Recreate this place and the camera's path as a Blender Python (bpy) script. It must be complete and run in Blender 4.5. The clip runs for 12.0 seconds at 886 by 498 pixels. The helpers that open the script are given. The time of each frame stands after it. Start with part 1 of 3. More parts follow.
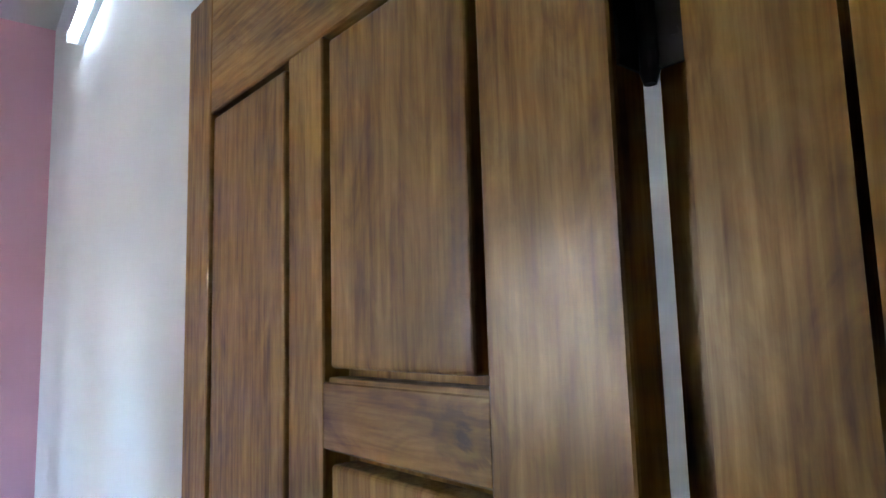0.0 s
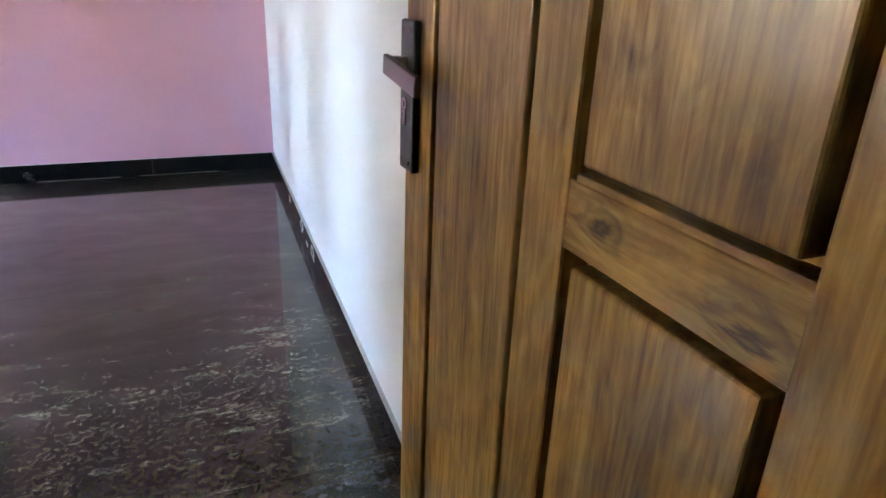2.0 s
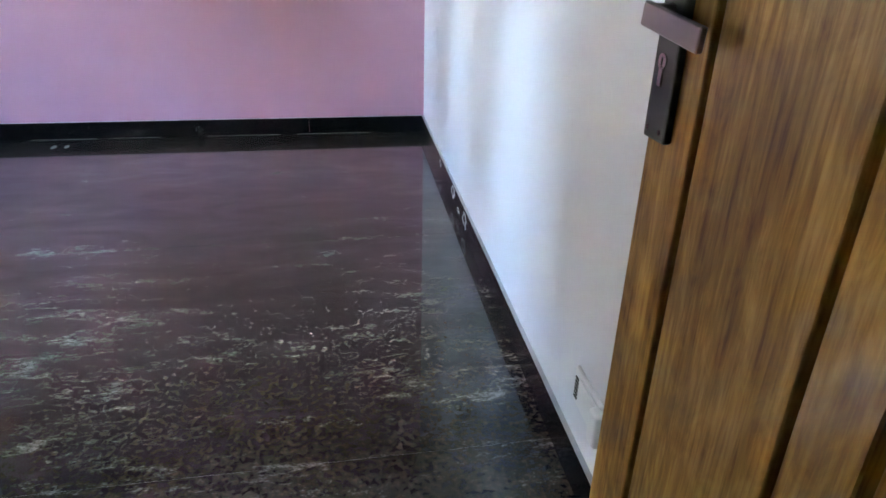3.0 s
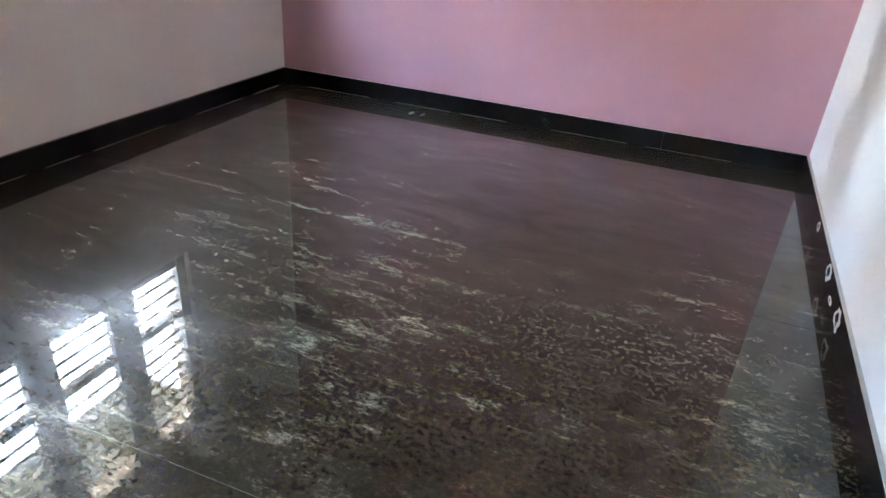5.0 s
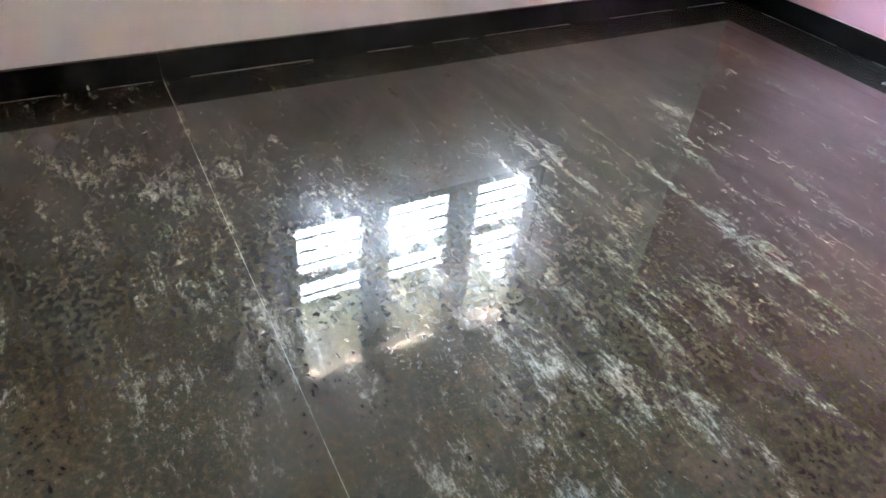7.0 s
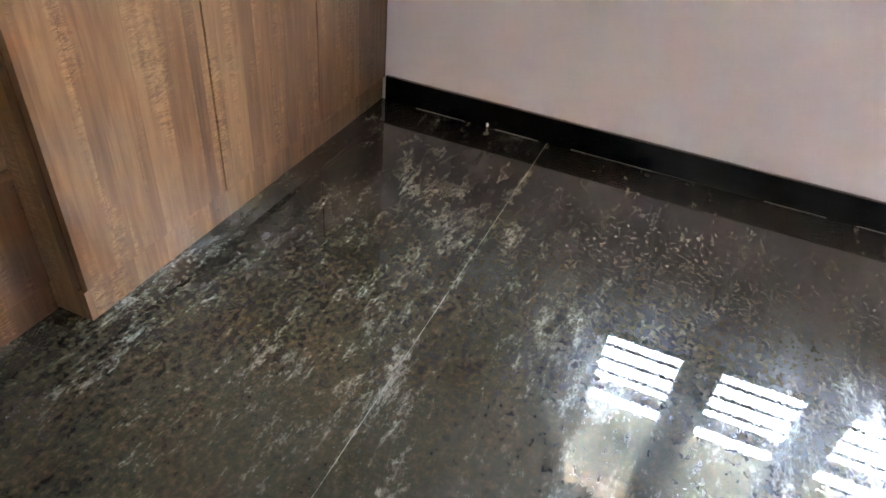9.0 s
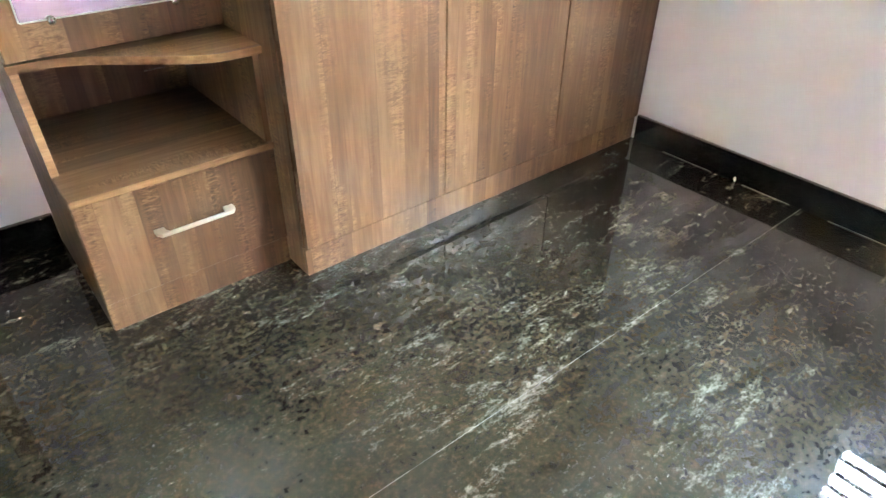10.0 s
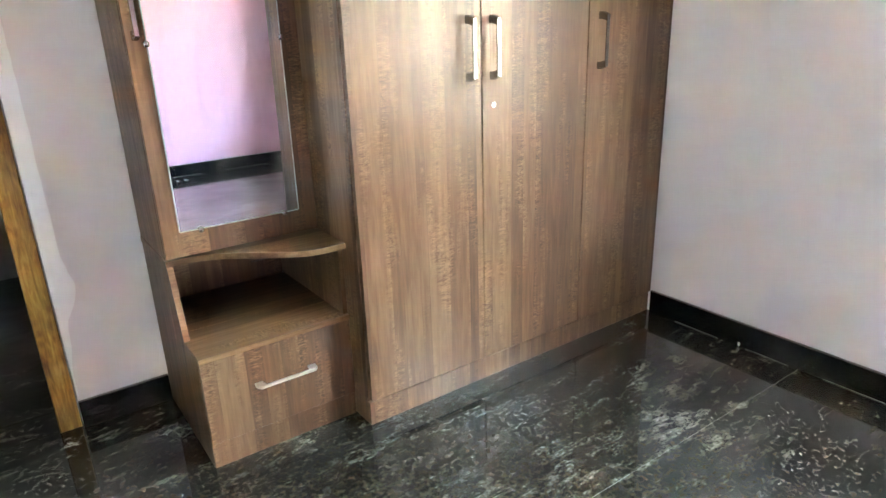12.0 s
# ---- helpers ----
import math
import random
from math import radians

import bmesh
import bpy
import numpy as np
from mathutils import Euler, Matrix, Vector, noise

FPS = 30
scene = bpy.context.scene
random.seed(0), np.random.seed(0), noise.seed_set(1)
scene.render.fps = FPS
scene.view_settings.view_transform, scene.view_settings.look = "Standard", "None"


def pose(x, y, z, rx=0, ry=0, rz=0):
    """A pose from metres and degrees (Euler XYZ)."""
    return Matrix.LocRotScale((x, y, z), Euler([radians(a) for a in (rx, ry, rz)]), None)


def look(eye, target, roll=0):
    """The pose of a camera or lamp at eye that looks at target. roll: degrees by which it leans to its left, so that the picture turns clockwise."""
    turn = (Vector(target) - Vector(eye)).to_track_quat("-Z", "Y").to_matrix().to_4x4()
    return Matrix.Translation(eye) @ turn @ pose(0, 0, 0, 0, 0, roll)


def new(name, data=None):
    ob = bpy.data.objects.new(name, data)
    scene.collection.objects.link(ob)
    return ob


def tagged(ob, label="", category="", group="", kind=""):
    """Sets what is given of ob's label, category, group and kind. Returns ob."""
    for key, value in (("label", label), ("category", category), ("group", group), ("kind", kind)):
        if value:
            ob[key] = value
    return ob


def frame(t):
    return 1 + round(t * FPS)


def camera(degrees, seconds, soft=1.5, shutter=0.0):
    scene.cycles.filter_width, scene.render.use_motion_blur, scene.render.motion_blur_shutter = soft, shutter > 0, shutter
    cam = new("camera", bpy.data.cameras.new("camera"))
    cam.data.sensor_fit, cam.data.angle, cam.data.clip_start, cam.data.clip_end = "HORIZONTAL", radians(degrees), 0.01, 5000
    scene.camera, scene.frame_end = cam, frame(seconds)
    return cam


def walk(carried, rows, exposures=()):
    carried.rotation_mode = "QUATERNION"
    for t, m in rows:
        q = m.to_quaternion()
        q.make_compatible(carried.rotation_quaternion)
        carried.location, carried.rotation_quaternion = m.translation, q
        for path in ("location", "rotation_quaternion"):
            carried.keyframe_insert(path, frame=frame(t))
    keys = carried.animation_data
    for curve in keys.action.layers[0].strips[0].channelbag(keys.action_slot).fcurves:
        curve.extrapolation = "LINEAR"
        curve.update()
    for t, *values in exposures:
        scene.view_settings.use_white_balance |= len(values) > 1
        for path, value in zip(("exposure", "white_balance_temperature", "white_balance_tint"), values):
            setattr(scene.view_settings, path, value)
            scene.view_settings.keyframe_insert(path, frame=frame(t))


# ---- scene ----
cam = camera(68.9, 12.0)
PATH = [
    (0, (-0.763, 0.08, 1.493), (0.486, 1.623, 1.732), -1.6),
    (0.5, (-0.748, 0.071, 1.414), (0.425, 1.691, 1.42), -1.2),
    (1, (-0.726, 0.072, 1.332), (0.275, 1.783, 1.065), 0.2),
    (1.5, (-0.726, 0.127, 1.234), (0.129, 1.84, 0.657), 2.6),
    (2, (-0.75, 0.208, 1.184), (-0.041, 1.917, 0.424), 2.3),
    (2.5, (-0.802, 0.289, 1.158), (-0.265, 2.028, 0.33), 1.3),
    (3, (-0.846, 0.335, 1.152), (-0.509, 2.109, 0.291), 1.5),
    (3.5, (-0.845, 0.416, 1.15), (-0.754, 2.213, 0.278), 0.6),
    (3.7, (-0.841, 0.461, 1.148), (-0.88, 2.265, 0.285), 0.7),
    (5.3, (-0.922, 0.825, 1.14), (-1.599, 2.427, 0.153), 4.4),
    (5.5, (-0.944, 0.863, 1.134), (-1.69, 2.407, 0.106), 3.9),
    (6, (-0.991, 1.05, 1.106), (-1.987, 2.371, -0.017), 3.0),
    (6.5, (-1.002, 1.195, 1.113), (-2.176, 2.266, -0.101), 3.6),
    (7, (-1.07, 1.347, 1.102), (-2.38, 2.155, -0.175), 5.5),
    (7.2, (-1.109, 1.412, 1.107), (-2.479, 2.083, -0.186), 5.3),
    (8.8, (-1.171, 1.927, 1.156), (-2.715, 1.553, -0.059), 4.5),
    (9, (-1.202, 1.975, 1.152), (-2.701, 1.442, -0.059), 6.0),
    (9.5, (-1.258, 2.089, 1.146), (-2.549, 1.141, -0.052), 1.2),
    (10, (-1.3, 2.242, 1.155), (-2.337, 0.979, 0.002), 0.5),
    (10.5, (-1.271, 2.309, 1.16), (-2.226, 0.959, 0.034), 1.5),
    (11, (-1.184, 2.381, 1.196), (-2.149, 0.948, 0.188), 0.7),
    (11.5, (-1.1, 2.473, 1.255), (-2.166, 1.006, 0.412), -0.2),
    (12, (-1.057, 2.577, 1.323), (-2.141, 1.032, 0.661), -2.0),
]
EXPOSURES = [(0, 7.65, 5850, 6), (2.0, 8.0, 6550, 8), (2.5, 7.88, 6250, 8), (3.7, 7.72, 6300, 8), (5.3, 8.1, 7800, 8), (7.0, 8.92, 7750, 8), (9.0, 8.87, 7700, 9), (9.5, 9.37, 7600, 6), (10.5, 9.90, 7050, -2), (11.0, 9.95, 6850, -3), (12, 9.38, 6700, -3)]
walk(cam, [(t, look(eye, target, roll)) for t, eye, target, roll in PATH], EXPOSURES)

# ---- world and light ----
world = bpy.data.worlds.new("sky")
scene.world = world
world.use_nodes = True
wn = world.node_tree.nodes
sky = wn.new("ShaderNodeTexSky")
sky.sky_type = 'NISHITA'
sky.sun_disc = False
sky.dust_density, sky.ozone_density = 6.0, 0.5
sky.sun_elevation, sky.sun_rotation = radians(52), radians(60)
wn["Background"].inputs["Strength"].default_value = 0.15
world.node_tree.links.new(sky.outputs[0], wn["Background"].inputs["Color"])
sun_data = bpy.data.lights.new("sun", 'SUN')
sun_data.energy, sun_data.angle, sun_data.color = 1.0, radians(10), (1.0, 0.96, 0.90)
sun = new("sun", sun_data)
sun.matrix_world = look((6, 4, 12), (0, 0.5, 0))

# the window's opening guides the sky's light into the room
portal_data = bpy.data.lights.new("window_portal", 'AREA')
portal_data.shape, portal_data.size, portal_data.size_y = 'RECTANGLE', 1.30, 1.52
portal_data.cycles.is_portal = True
portal = new("window_portal", portal_data)
portal.matrix_world = look((-3.70, 2.685, 1.45), (0, 2.685, 1.45), 90)

# ---- materials ----
def mat(name, color=(0.5, 0.5, 0.5), rough=0.5, metal=0.0):
    m = bpy.data.materials.new(name)
    m.use_nodes = True
    b = m.node_tree.nodes["Principled BSDF"]
    b.inputs["Base Color"].default_value = (*color, 1)
    b.inputs["Roughness"].default_value = rough
    b.inputs["Metallic"].default_value = metal
    return m


class Nodes:
    """Short hand for adding and linking shader nodes."""
    def __init__(self, m):
        self.t = m.node_tree
        self.b = self.t.nodes["Principled BSDF"]

    def add(self, kind, **values):
        n = self.t.nodes.new(kind)
        for k, v in values.items():
            n.inputs[k.replace("_", " ")].default_value = v
        return n

    def link(self, a, b):
        self.t.links.new(a, b)

    def coords(self, scale, offset=None):
        tc = self.t.nodes.new("ShaderNodeTexCoord")
        mp = self.t.nodes.new("ShaderNodeMapping")
        mp.inputs["Scale"].default_value = scale
        self.link(tc.outputs["Object"], mp.inputs["Vector"])
        if offset is not None:
            self.link(offset, mp.inputs["Location"])
        return mp.outputs["Vector"]

    def noise(self, vec, scale, detail=4.0, rough=0.55, dist=0.0):
        n = self.add("ShaderNodeTexNoise", Scale=scale, Detail=detail, Roughness=rough, Distortion=dist)
        self.link(vec, n.inputs["Vector"])
        return n.outputs["Fac"]

    def ramp(self, fac, stops):
        r = self.t.nodes.new("ShaderNodeValToRGB")
        e = r.color_ramp.elements
        while len(e) < len(stops):
            e.new(0.5)
        for el, (pos, col) in zip(e, stops):
            el.position = pos
            el.color = (*col, 1) if len(col) == 3 else col
        self.link(fac, r.inputs["Fac"])
        return r.outputs["Color"]

    def mix(self, fac, a, b, blend='MIX'):
        n = self.t.nodes.new("ShaderNodeMix")
        n.data_type, n.blend_type = 'RGBA', blend
        socks = {"f": n.inputs[0], "a": n.inputs[6], "b": n.inputs[7]}
        for key, v in (("f", fac), ("a", a), ("b", b)):
            if isinstance(v, (int, float)):
                socks[key].default_value = v
            elif isinstance(v, tuple):
                socks[key].default_value = (*v, 1)
            else:
                self.link(v, socks[key])
        return n.outputs[2]

    def math(self, op, a, b=0.0):
        n = self.t.nodes.new("ShaderNodeMath")
        n.operation = op
        for i, v in enumerate((a, b)):
            if isinstance(v, (int, float)):
                n.inputs[i].default_value = v
            else:
                self.link(v, n.inputs[i])
        return n.outputs[0]

    def random(self):
        return self.t.nodes.new("ShaderNodeObjectInfo").outputs["Random"]

    def bump(self, height, strength=0.2, distance=0.002):
        n = self.add("ShaderNodeBump", Strength=strength, Distance=distance)
        self.link(height, n.inputs["Height"])
        self.link(n.outputs["Normal"], self.b.inputs["Normal"])


def plaster(name, color, rough=0.55):
    m = mat(name, color, rough)
    n = Nodes(m)
    v = n.coords((1, 1, 1))
    big = n.noise(v, 1.3, 3.0)
    col = n.ramp(big, [(0.3, tuple(c * 0.96 for c in color)), (0.7, tuple(min(1, c * 1.03) for c in color))])
    n.link(col, n.b.inputs["Base Color"])
    fine = n.noise(v, 60.0, 5.0, 0.6)
    n.bump(fine, 0.12, 0.0015)
    return m


def teak(name, along, dark, mid, light, coat=0.42, rough=0.42, knots=()):
    """Varnished wood with the grain along one axis (0, 1 or 2)."""
    m = mat(name, mid, rough)
    n = Nodes(m)
    off = n.math('MULTIPLY', n.random(), 37.0)

    def run(k):
        st = [1.0, 1.0, 1.0]
        st[along] = k
        return n.coords(tuple(st), off)
    broad = n.noise(run(0.16), 9.0, 3.0, 0.55, 1.4)
    band = n.noise(run(0.085), 38.0, 4.0, 0.6, 1.3)
    fine = n.noise(run(0.045), 170.0, 3.0, 0.6, 0.4)
    curl = n.noise(run(0.33), 26.0, 4.0, 0.6, 2.2)
    field = n.noise(run(0.22), 3.6, 2.0, 0.5, 0.9)
    lines = n.math('SINE', n.math('MULTIPLY', field, 130.0))
    tone = n.math('ADD', n.math('MULTIPLY', broad, 0.36), n.math('ADD', n.math('MULTIPLY', band, 0.30), n.math('MULTIPLY', curl, 0.26)))
    tone = n.math('ADD', tone, n.math('MULTIPLY', n.math('SUBTRACT', fine, 0.5), 0.26))
    tone = n.math('ADD', tone, n.math('MULTIPLY', lines, 0.022))
    col = n.ramp(tone, [(0.32, dark), (0.455, mid), (0.60, light)])
    smoke = n.noise(run(0.22), 5.0, 4.0, 0.6, 1.6)
    col = n.mix(n.ramp(smoke, [(0.52, (0, 0, 0)), (0.74, (0.40, 0.40, 0.40))]), col, dark)
    for y, z, size in knots:
        mp = n.t.nodes.new("ShaderNodeMapping")
        mp.vector_type = 'TEXTURE'
        mp.inputs["Location"].default_value = (0, y, z)
        mp.inputs["Scale"].default_value = (1, 1.7 * size, size)
        tc = n.t.nodes.new("ShaderNodeTexCoord")
        n.link(tc.outputs["Object"], mp.inputs["Vector"])
        ln = n.t.nodes.new("ShaderNodeVectorMath")
        ln.operation = 'LENGTH'
        n.link(mp.outputs["Vector"], ln.inputs[0])
        near = n.math('ADD', ln.outputs["Value"], n.math('MULTIPLY', n.math('SUBTRACT', curl, 0.5), 1.1))
        rings = n.math('SINE', n.math('MULTIPLY', near, 15.0))
        inside = n.ramp(near, [(0.10, (1, 1, 1)), (1.0, (0, 0, 0))])
        col = n.mix(n.math('MULTIPLY', inside, n.math('ADD', n.math('MULTIPLY', rings, 0.30), 0.62)), col, tuple(c * 0.45 for c in dark))
    n.b.inputs["Specular IOR Level"].default_value = 0.3
    n.link(col, n.b.inputs["Base Color"])
    n.b.inputs["Coat Weight"].default_value = coat
    n.link(n.ramp(broad, [(0.3, (0.27,) * 3), (0.7, (0.17,) * 3)]), n.b.inputs["Coat Roughness"])
    n.link(n.ramp(fine, [(0.3, (rough + 0.1,) * 3), (0.7, (rough - 0.06,) * 3)]), n.b.inputs["Roughness"])
    n.bump(fine, 0.06, 0.0006)
    return m


def laminate(name, across, along, dark, mid, light):
    """Walnut laminate: glued staves of differing tone with a rippled figure."""
    m = mat(name, mid, 0.30)
    n = Nodes(m)
    tc = n.t.nodes.new("ShaderNodeTexCoord")
    sep = n.t.nodes.new("ShaderNodeSeparateXYZ")
    n.link(tc.outputs["Object"], sep.inputs[0])
    u = sep.outputs[across]
    wob = n.math('ADD', n.math('SINE', n.math('MULTIPLY', u, 23.0)), n.math('SINE', n.math('MULTIPLY', u, 61.0)))
    pos = n.math('ADD', n.math('MULTIPLY', u, 15.0), n.math('MULTIPLY', wob, 0.20))
    cell = n.math('FLOOR', pos)
    wn_ = n.t.nodes.new("ShaderNodeTexWhiteNoise")
    wn_.noise_dimensions = '1D'
    n.link(cell, wn_.inputs["W"])
    stave = wn_.outputs["Value"]

    def run(k, other, offset):
        st = [other] * 3
        st[along] = k
        return n.coords(tuple(st), offset)
    grain = n.noise(run(0.7, 10.0, n.math('MULTIPLY', stave, 11.0)), 7.0, 5.0, 0.62, 0.4)
    cloud = n.noise(run(1.2, 5.0, n.math('MULTIPLY', stave, 3.0)), 1.6, 3.0, 0.55, 0.6)
    figure = n.noise(run(46.0, 12.0, n.math('MULTIPLY', stave, 5.0)), 2.2, 3.0, 0.65, 1.8)
    mask = n.ramp(n.noise(run(1.6, 9.0, stave), 1.5, 2.0), [(0.49, (0, 0, 0)), (0.62, (1, 1, 1))])
    ripple = n.math('MULTIPLY', n.math('SUBTRACT', figure, 0.46), mask)
    tone = n.math('ADD', n.math('MULTIPLY', stave, 0.155), n.math('ADD', n.math('MULTIPLY', grain, 0.28), n.math('MULTIPLY', cloud, 0.20)))
    tone = n.math('ADD', tone, n.math('MULTIPLY', ripple, 0.75))
    col = n.ramp(tone, [(0.18, dark), (0.32, mid), (0.49, light)])
    pick = n.ramp(stave, [(0.45, (0, 0, 0)), (0.55, (0.55, 0.55, 0.55))])
    line = n.ramp(n.math('FRACT', pos), [(0.0, (1, 1, 1)), (0.035, (0, 0, 0))])
    col = n.mix(n.math('MULTIPLY', line, pick), col, dark)
    n.link(col, n.b.inputs["Base Color"])
    n.link(n.ramp(grain, [(0.3, (0.44,) * 3), (0.7, (0.32,) * 3)]), n.b.inputs["Roughness"])
    n.b.inputs["Specular IOR Level"].default_value = 0.55
    n.bump(n.math('ADD', grain, n.math('MULTIPLY', ripple, 1.5)), 0.10, 0.001)
    return m


# pale veins of the floor: centre x and y, half length and width, turn in degrees
VEINS = [(-2.15, 1.56, 0.20, 0.06, 28), (-2.45, 1.42, 0.22, 0.05, 12), (-2.46, 1.84, 0.30, 0.13, 35), (-1.87, 0.97, 0.16, 0.03, -5),
         (-2.33, 1.41, 0.10, 0.07, 60), (-2.36, 2.46, 0.34, 0.12, -30), (-2.50, 3.18, 0.22, 0.07, -25), (-1.92, 2.87, 0.22, 0.05, -8),
         (-1.76, 2.12, 0.15, 0.06, 20), (-2.02, 2.48, 0.26, 0.10, -15), (-0.95, 3.76, 0.42, 0.06, 4), (-0.84, 2.845, 0.42, 0.035, 0),
         (-0.55, 1.80, 0.20, 0.07, 0), (-2.72, 1.45, 0.25, 0.10, 40)]
JOINTS = [0.222, 1.556, 2.863, 4.17]


def granite(name):
    """Polished dark granite: brown and green-grey grains, and flecks that gather into pale veins along the slabs."""
    m = mat(name, (0.03, 0.03, 0.028), 0.3)
    n = Nodes(m)
    v = n.coords((1, 1, 1))
    slant = n.t.nodes.new("ShaderNodeMapping")
    slant.inputs["Rotation"].default_value = (0, 0, radians(9))
    slant.inputs["Scale"].default_value = (0.42, 1.0, 1.0)
    n.link(v, slant.inputs["Vector"])
    vs = slant.outputs["Vector"]
    grit = n.noise(n.coords((0.75, 1, 1)), 230.0, 2.0, 0.6)
    speck = n.noise(n.coords((0.60, 1, 1)), 95.0, 3.0, 0.68, 0.5)
    clump = n.noise(n.coords((0.55, 1, 1)), 30.0, 4.0, 0.66, 0.9)
    streak = n.noise(vs, 6.0, 5.0, 0.62, 1.1)
    slip = n.t.nodes.new("ShaderNodeMapping")
    slip.inputs["Rotation"].default_value = (0, 0, radians(9))
    slip.inputs["Scale"].default_value = (0.24, 1.0, 1.0)
    n.link(v, slip.inputs["Vector"])
    fleck = n.noise(slip.outputs["Vector"], 21.0, 6.0, 0.68, 0.9)
    cloud = n.noise(vs, 1.7, 3.0, 0.55, 0.8)
    hue = n.noise(v, 60.0, 3.0, 0.65)
    tint = n.noise(v, 2.0, 3.0, 0.6)

    def disc(x, y, a, b, turn):
        mp = n.t.nodes.new("ShaderNodeMapping")
        mp.vector_type = 'TEXTURE'
        mp.inputs["Location"].default_value = (x, y, 0)
        mp.inputs["Rotation"].default_value = (0, 0, radians(turn))
        mp.inputs["Scale"].default_value = (a * 1.6, b * 1.6, 1)
        n.link(v, mp.inputs["Vector"])
        ln = n.t.nodes.new("ShaderNodeVectorMath")
        ln.operation = 'LENGTH'
        n.link(mp.outputs["Vector"], ln.inputs[0])
        return n.math('MAXIMUM', n.math('SUBTRACT', 1.0, ln.outputs["Value"]), 0.0)
    veins = disc(*VEINS[0])
    for row in VEINS[1:]:
        veins = n.math('MAXIMUM', veins, disc(*row))
    sep = n.t.nodes.new("ShaderNodeSeparateXYZ")
    n.link(v, sep.inputs[0])
    near = None
    for y in JOINTS[1:3]:
        d = n.math('ABSOLUTE', n.math('SUBTRACT', sep.outputs[1], y))
        near = d if near is None else n.math('MINIMUM', near, d)
    dusty = n.math('MAXIMUM', n.math('SUBTRACT', 1.0, n.math('MULTIPLY', near, 45.0)), 0.0)
    f = None
    for field, weight in ((speck, 0.19), (clump, 0.18), (fleck, 0.24), (streak, 0.20), (cloud, 0.13), (grit, 0.06), (veins, 0.044), (dusty, 0.036)):
        add = n.math('MULTIPLY', field, weight)
        f = add if f is None else n.math('ADD', f, add)
    base = n.ramp(hue, [(0.36, (0.012, 0.012, 0.008)), (0.52, (0.020, 0.017, 0.011)), (0.68, (0.046, 0.032, 0.020))])
    body = n.ramp(hue, [(0.36, (0.032, 0.034, 0.024)), (0.54, (0.048, 0.043, 0.029)), (0.70, (0.086, 0.066, 0.046))])
    col = n.mix(n.ramp(f, [(0.38, (0, 0, 0)), (0.60, (1, 1, 1))]), base, body)
    col = n.mix(n.ramp(f, [(0.535, (0, 0, 0)), (0.575, (1, 1, 1))]), col, (0.125, 0.128, 0.106))
    col = n.mix(n.ramp(f, [(0.570, (0, 0, 0)), (0.635, (1, 1, 1))]), col, (0.32, 0.325, 0.29))
    col = n.mix(n.ramp(tint, [(0.35, (0, 0, 0)), (0.7, (0.60, 0.60, 0.60))]), col, n.mix(1.0, col, (1.0, 0.78, 0.62), 'MULTIPLY'))
    n.link(col, n.b.inputs["Base Color"])
    film = n.math('ADD', n.math('MULTIPLY', streak, 0.60), n.math('MULTIPLY', cloud, 0.40))
    film = n.math('ADD', film, n.math('MULTIPLY', veins, 0.10))
    n.link(n.ramp(film, [(0.40, (0.03,) * 3), (0.53, (0.13,) * 3), (0.66, (0.42,) * 3)]), n.b.inputs["Specular IOR Level"])
    n.b.inputs["Roughness"].default_value = 0.26
    n.b.inputs["Coat Weight"].default_value = 1.0
    n.b.inputs["Coat Roughness"].default_value = 0.010
    n.b.inputs["Coat IOR"].default_value = 1.5
    return m


M_LILAC = plaster("lilac_white_paint", (0.79, 0.737, 0.750))
M_WHITE = plaster("white_paint", (0.70, 0.725, 0.76))
M_PINK = plaster("pink_paint", (0.67, 0.375, 0.465))
M_CEIL = plaster("ceiling_paint", (0.68, 0.67, 0.66))
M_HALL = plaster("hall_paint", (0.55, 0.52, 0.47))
M_OUT = plaster("outside_paint", (0.21, 0.265, 0.245), 0.8)
M_GROUND = plaster("pale_yard", (0.15, 0.135, 0.11), 0.9)
# dark, so that the added screen outside sends little light back
M_SCREEN = plaster("sky_screen_dark", (0.11, 0.11, 0.10), 0.85)
M_FLOOR = granite("polished_granite")
M_SKIRT = mat("black_granite", (0.012, 0.012, 0.013), 0.25)
_n = Nodes(M_SKIRT)
_s = _n.noise(_n.coords((1, 1, 1)), 120.0, 4.0, 0.7)
_c = _n.ramp(_s, [(0.55, (0.006, 0.006, 0.006)), (0.74, (0.018, 0.018, 0.018))])
_p = _n.math('ADD', _n.math('MULTIPLY', _n.noise(_n.coords((1, 1, 1)), 4.0, 2.0), 0.8), _n.math('MULTIPLY', _n.noise(_n.coords((1, 1, 1)), 45.0, 4.0, 0.7, 1.5), 0.4))
_n.link(_n.mix(_n.ramp(_p, [(0.755, (0, 0, 0)), (0.80, (0.5, 0.5, 0.5))]), _c, (0.22, 0.22, 0.21)), _n.b.inputs["Base Color"])
_n.b.inputs["Coat Weight"].default_value = 0.4
_n.b.inputs["Specular IOR Level"].default_value = 0.2
_n.b.inputs["Coat Roughness"].default_value = 0.05
M_EDGE_PAINT = plaster("paint_smear", (0.62, 0.52, 0.55))
M_RIM = plaster("dusty_rim", (0.16, 0.125, 0.115), 0.8)
M_FILLER = plaster("grey_filler", (0.22, 0.22, 0.21), 0.8)
M_GROUT = mat("pale_grout", (0.30, 0.28, 0.25), 0.8)
_n = Nodes(M_GROUT)
_g = _n.noise(_n.coords((1, 1, 1)), 14.0, 5.0, 0.7)
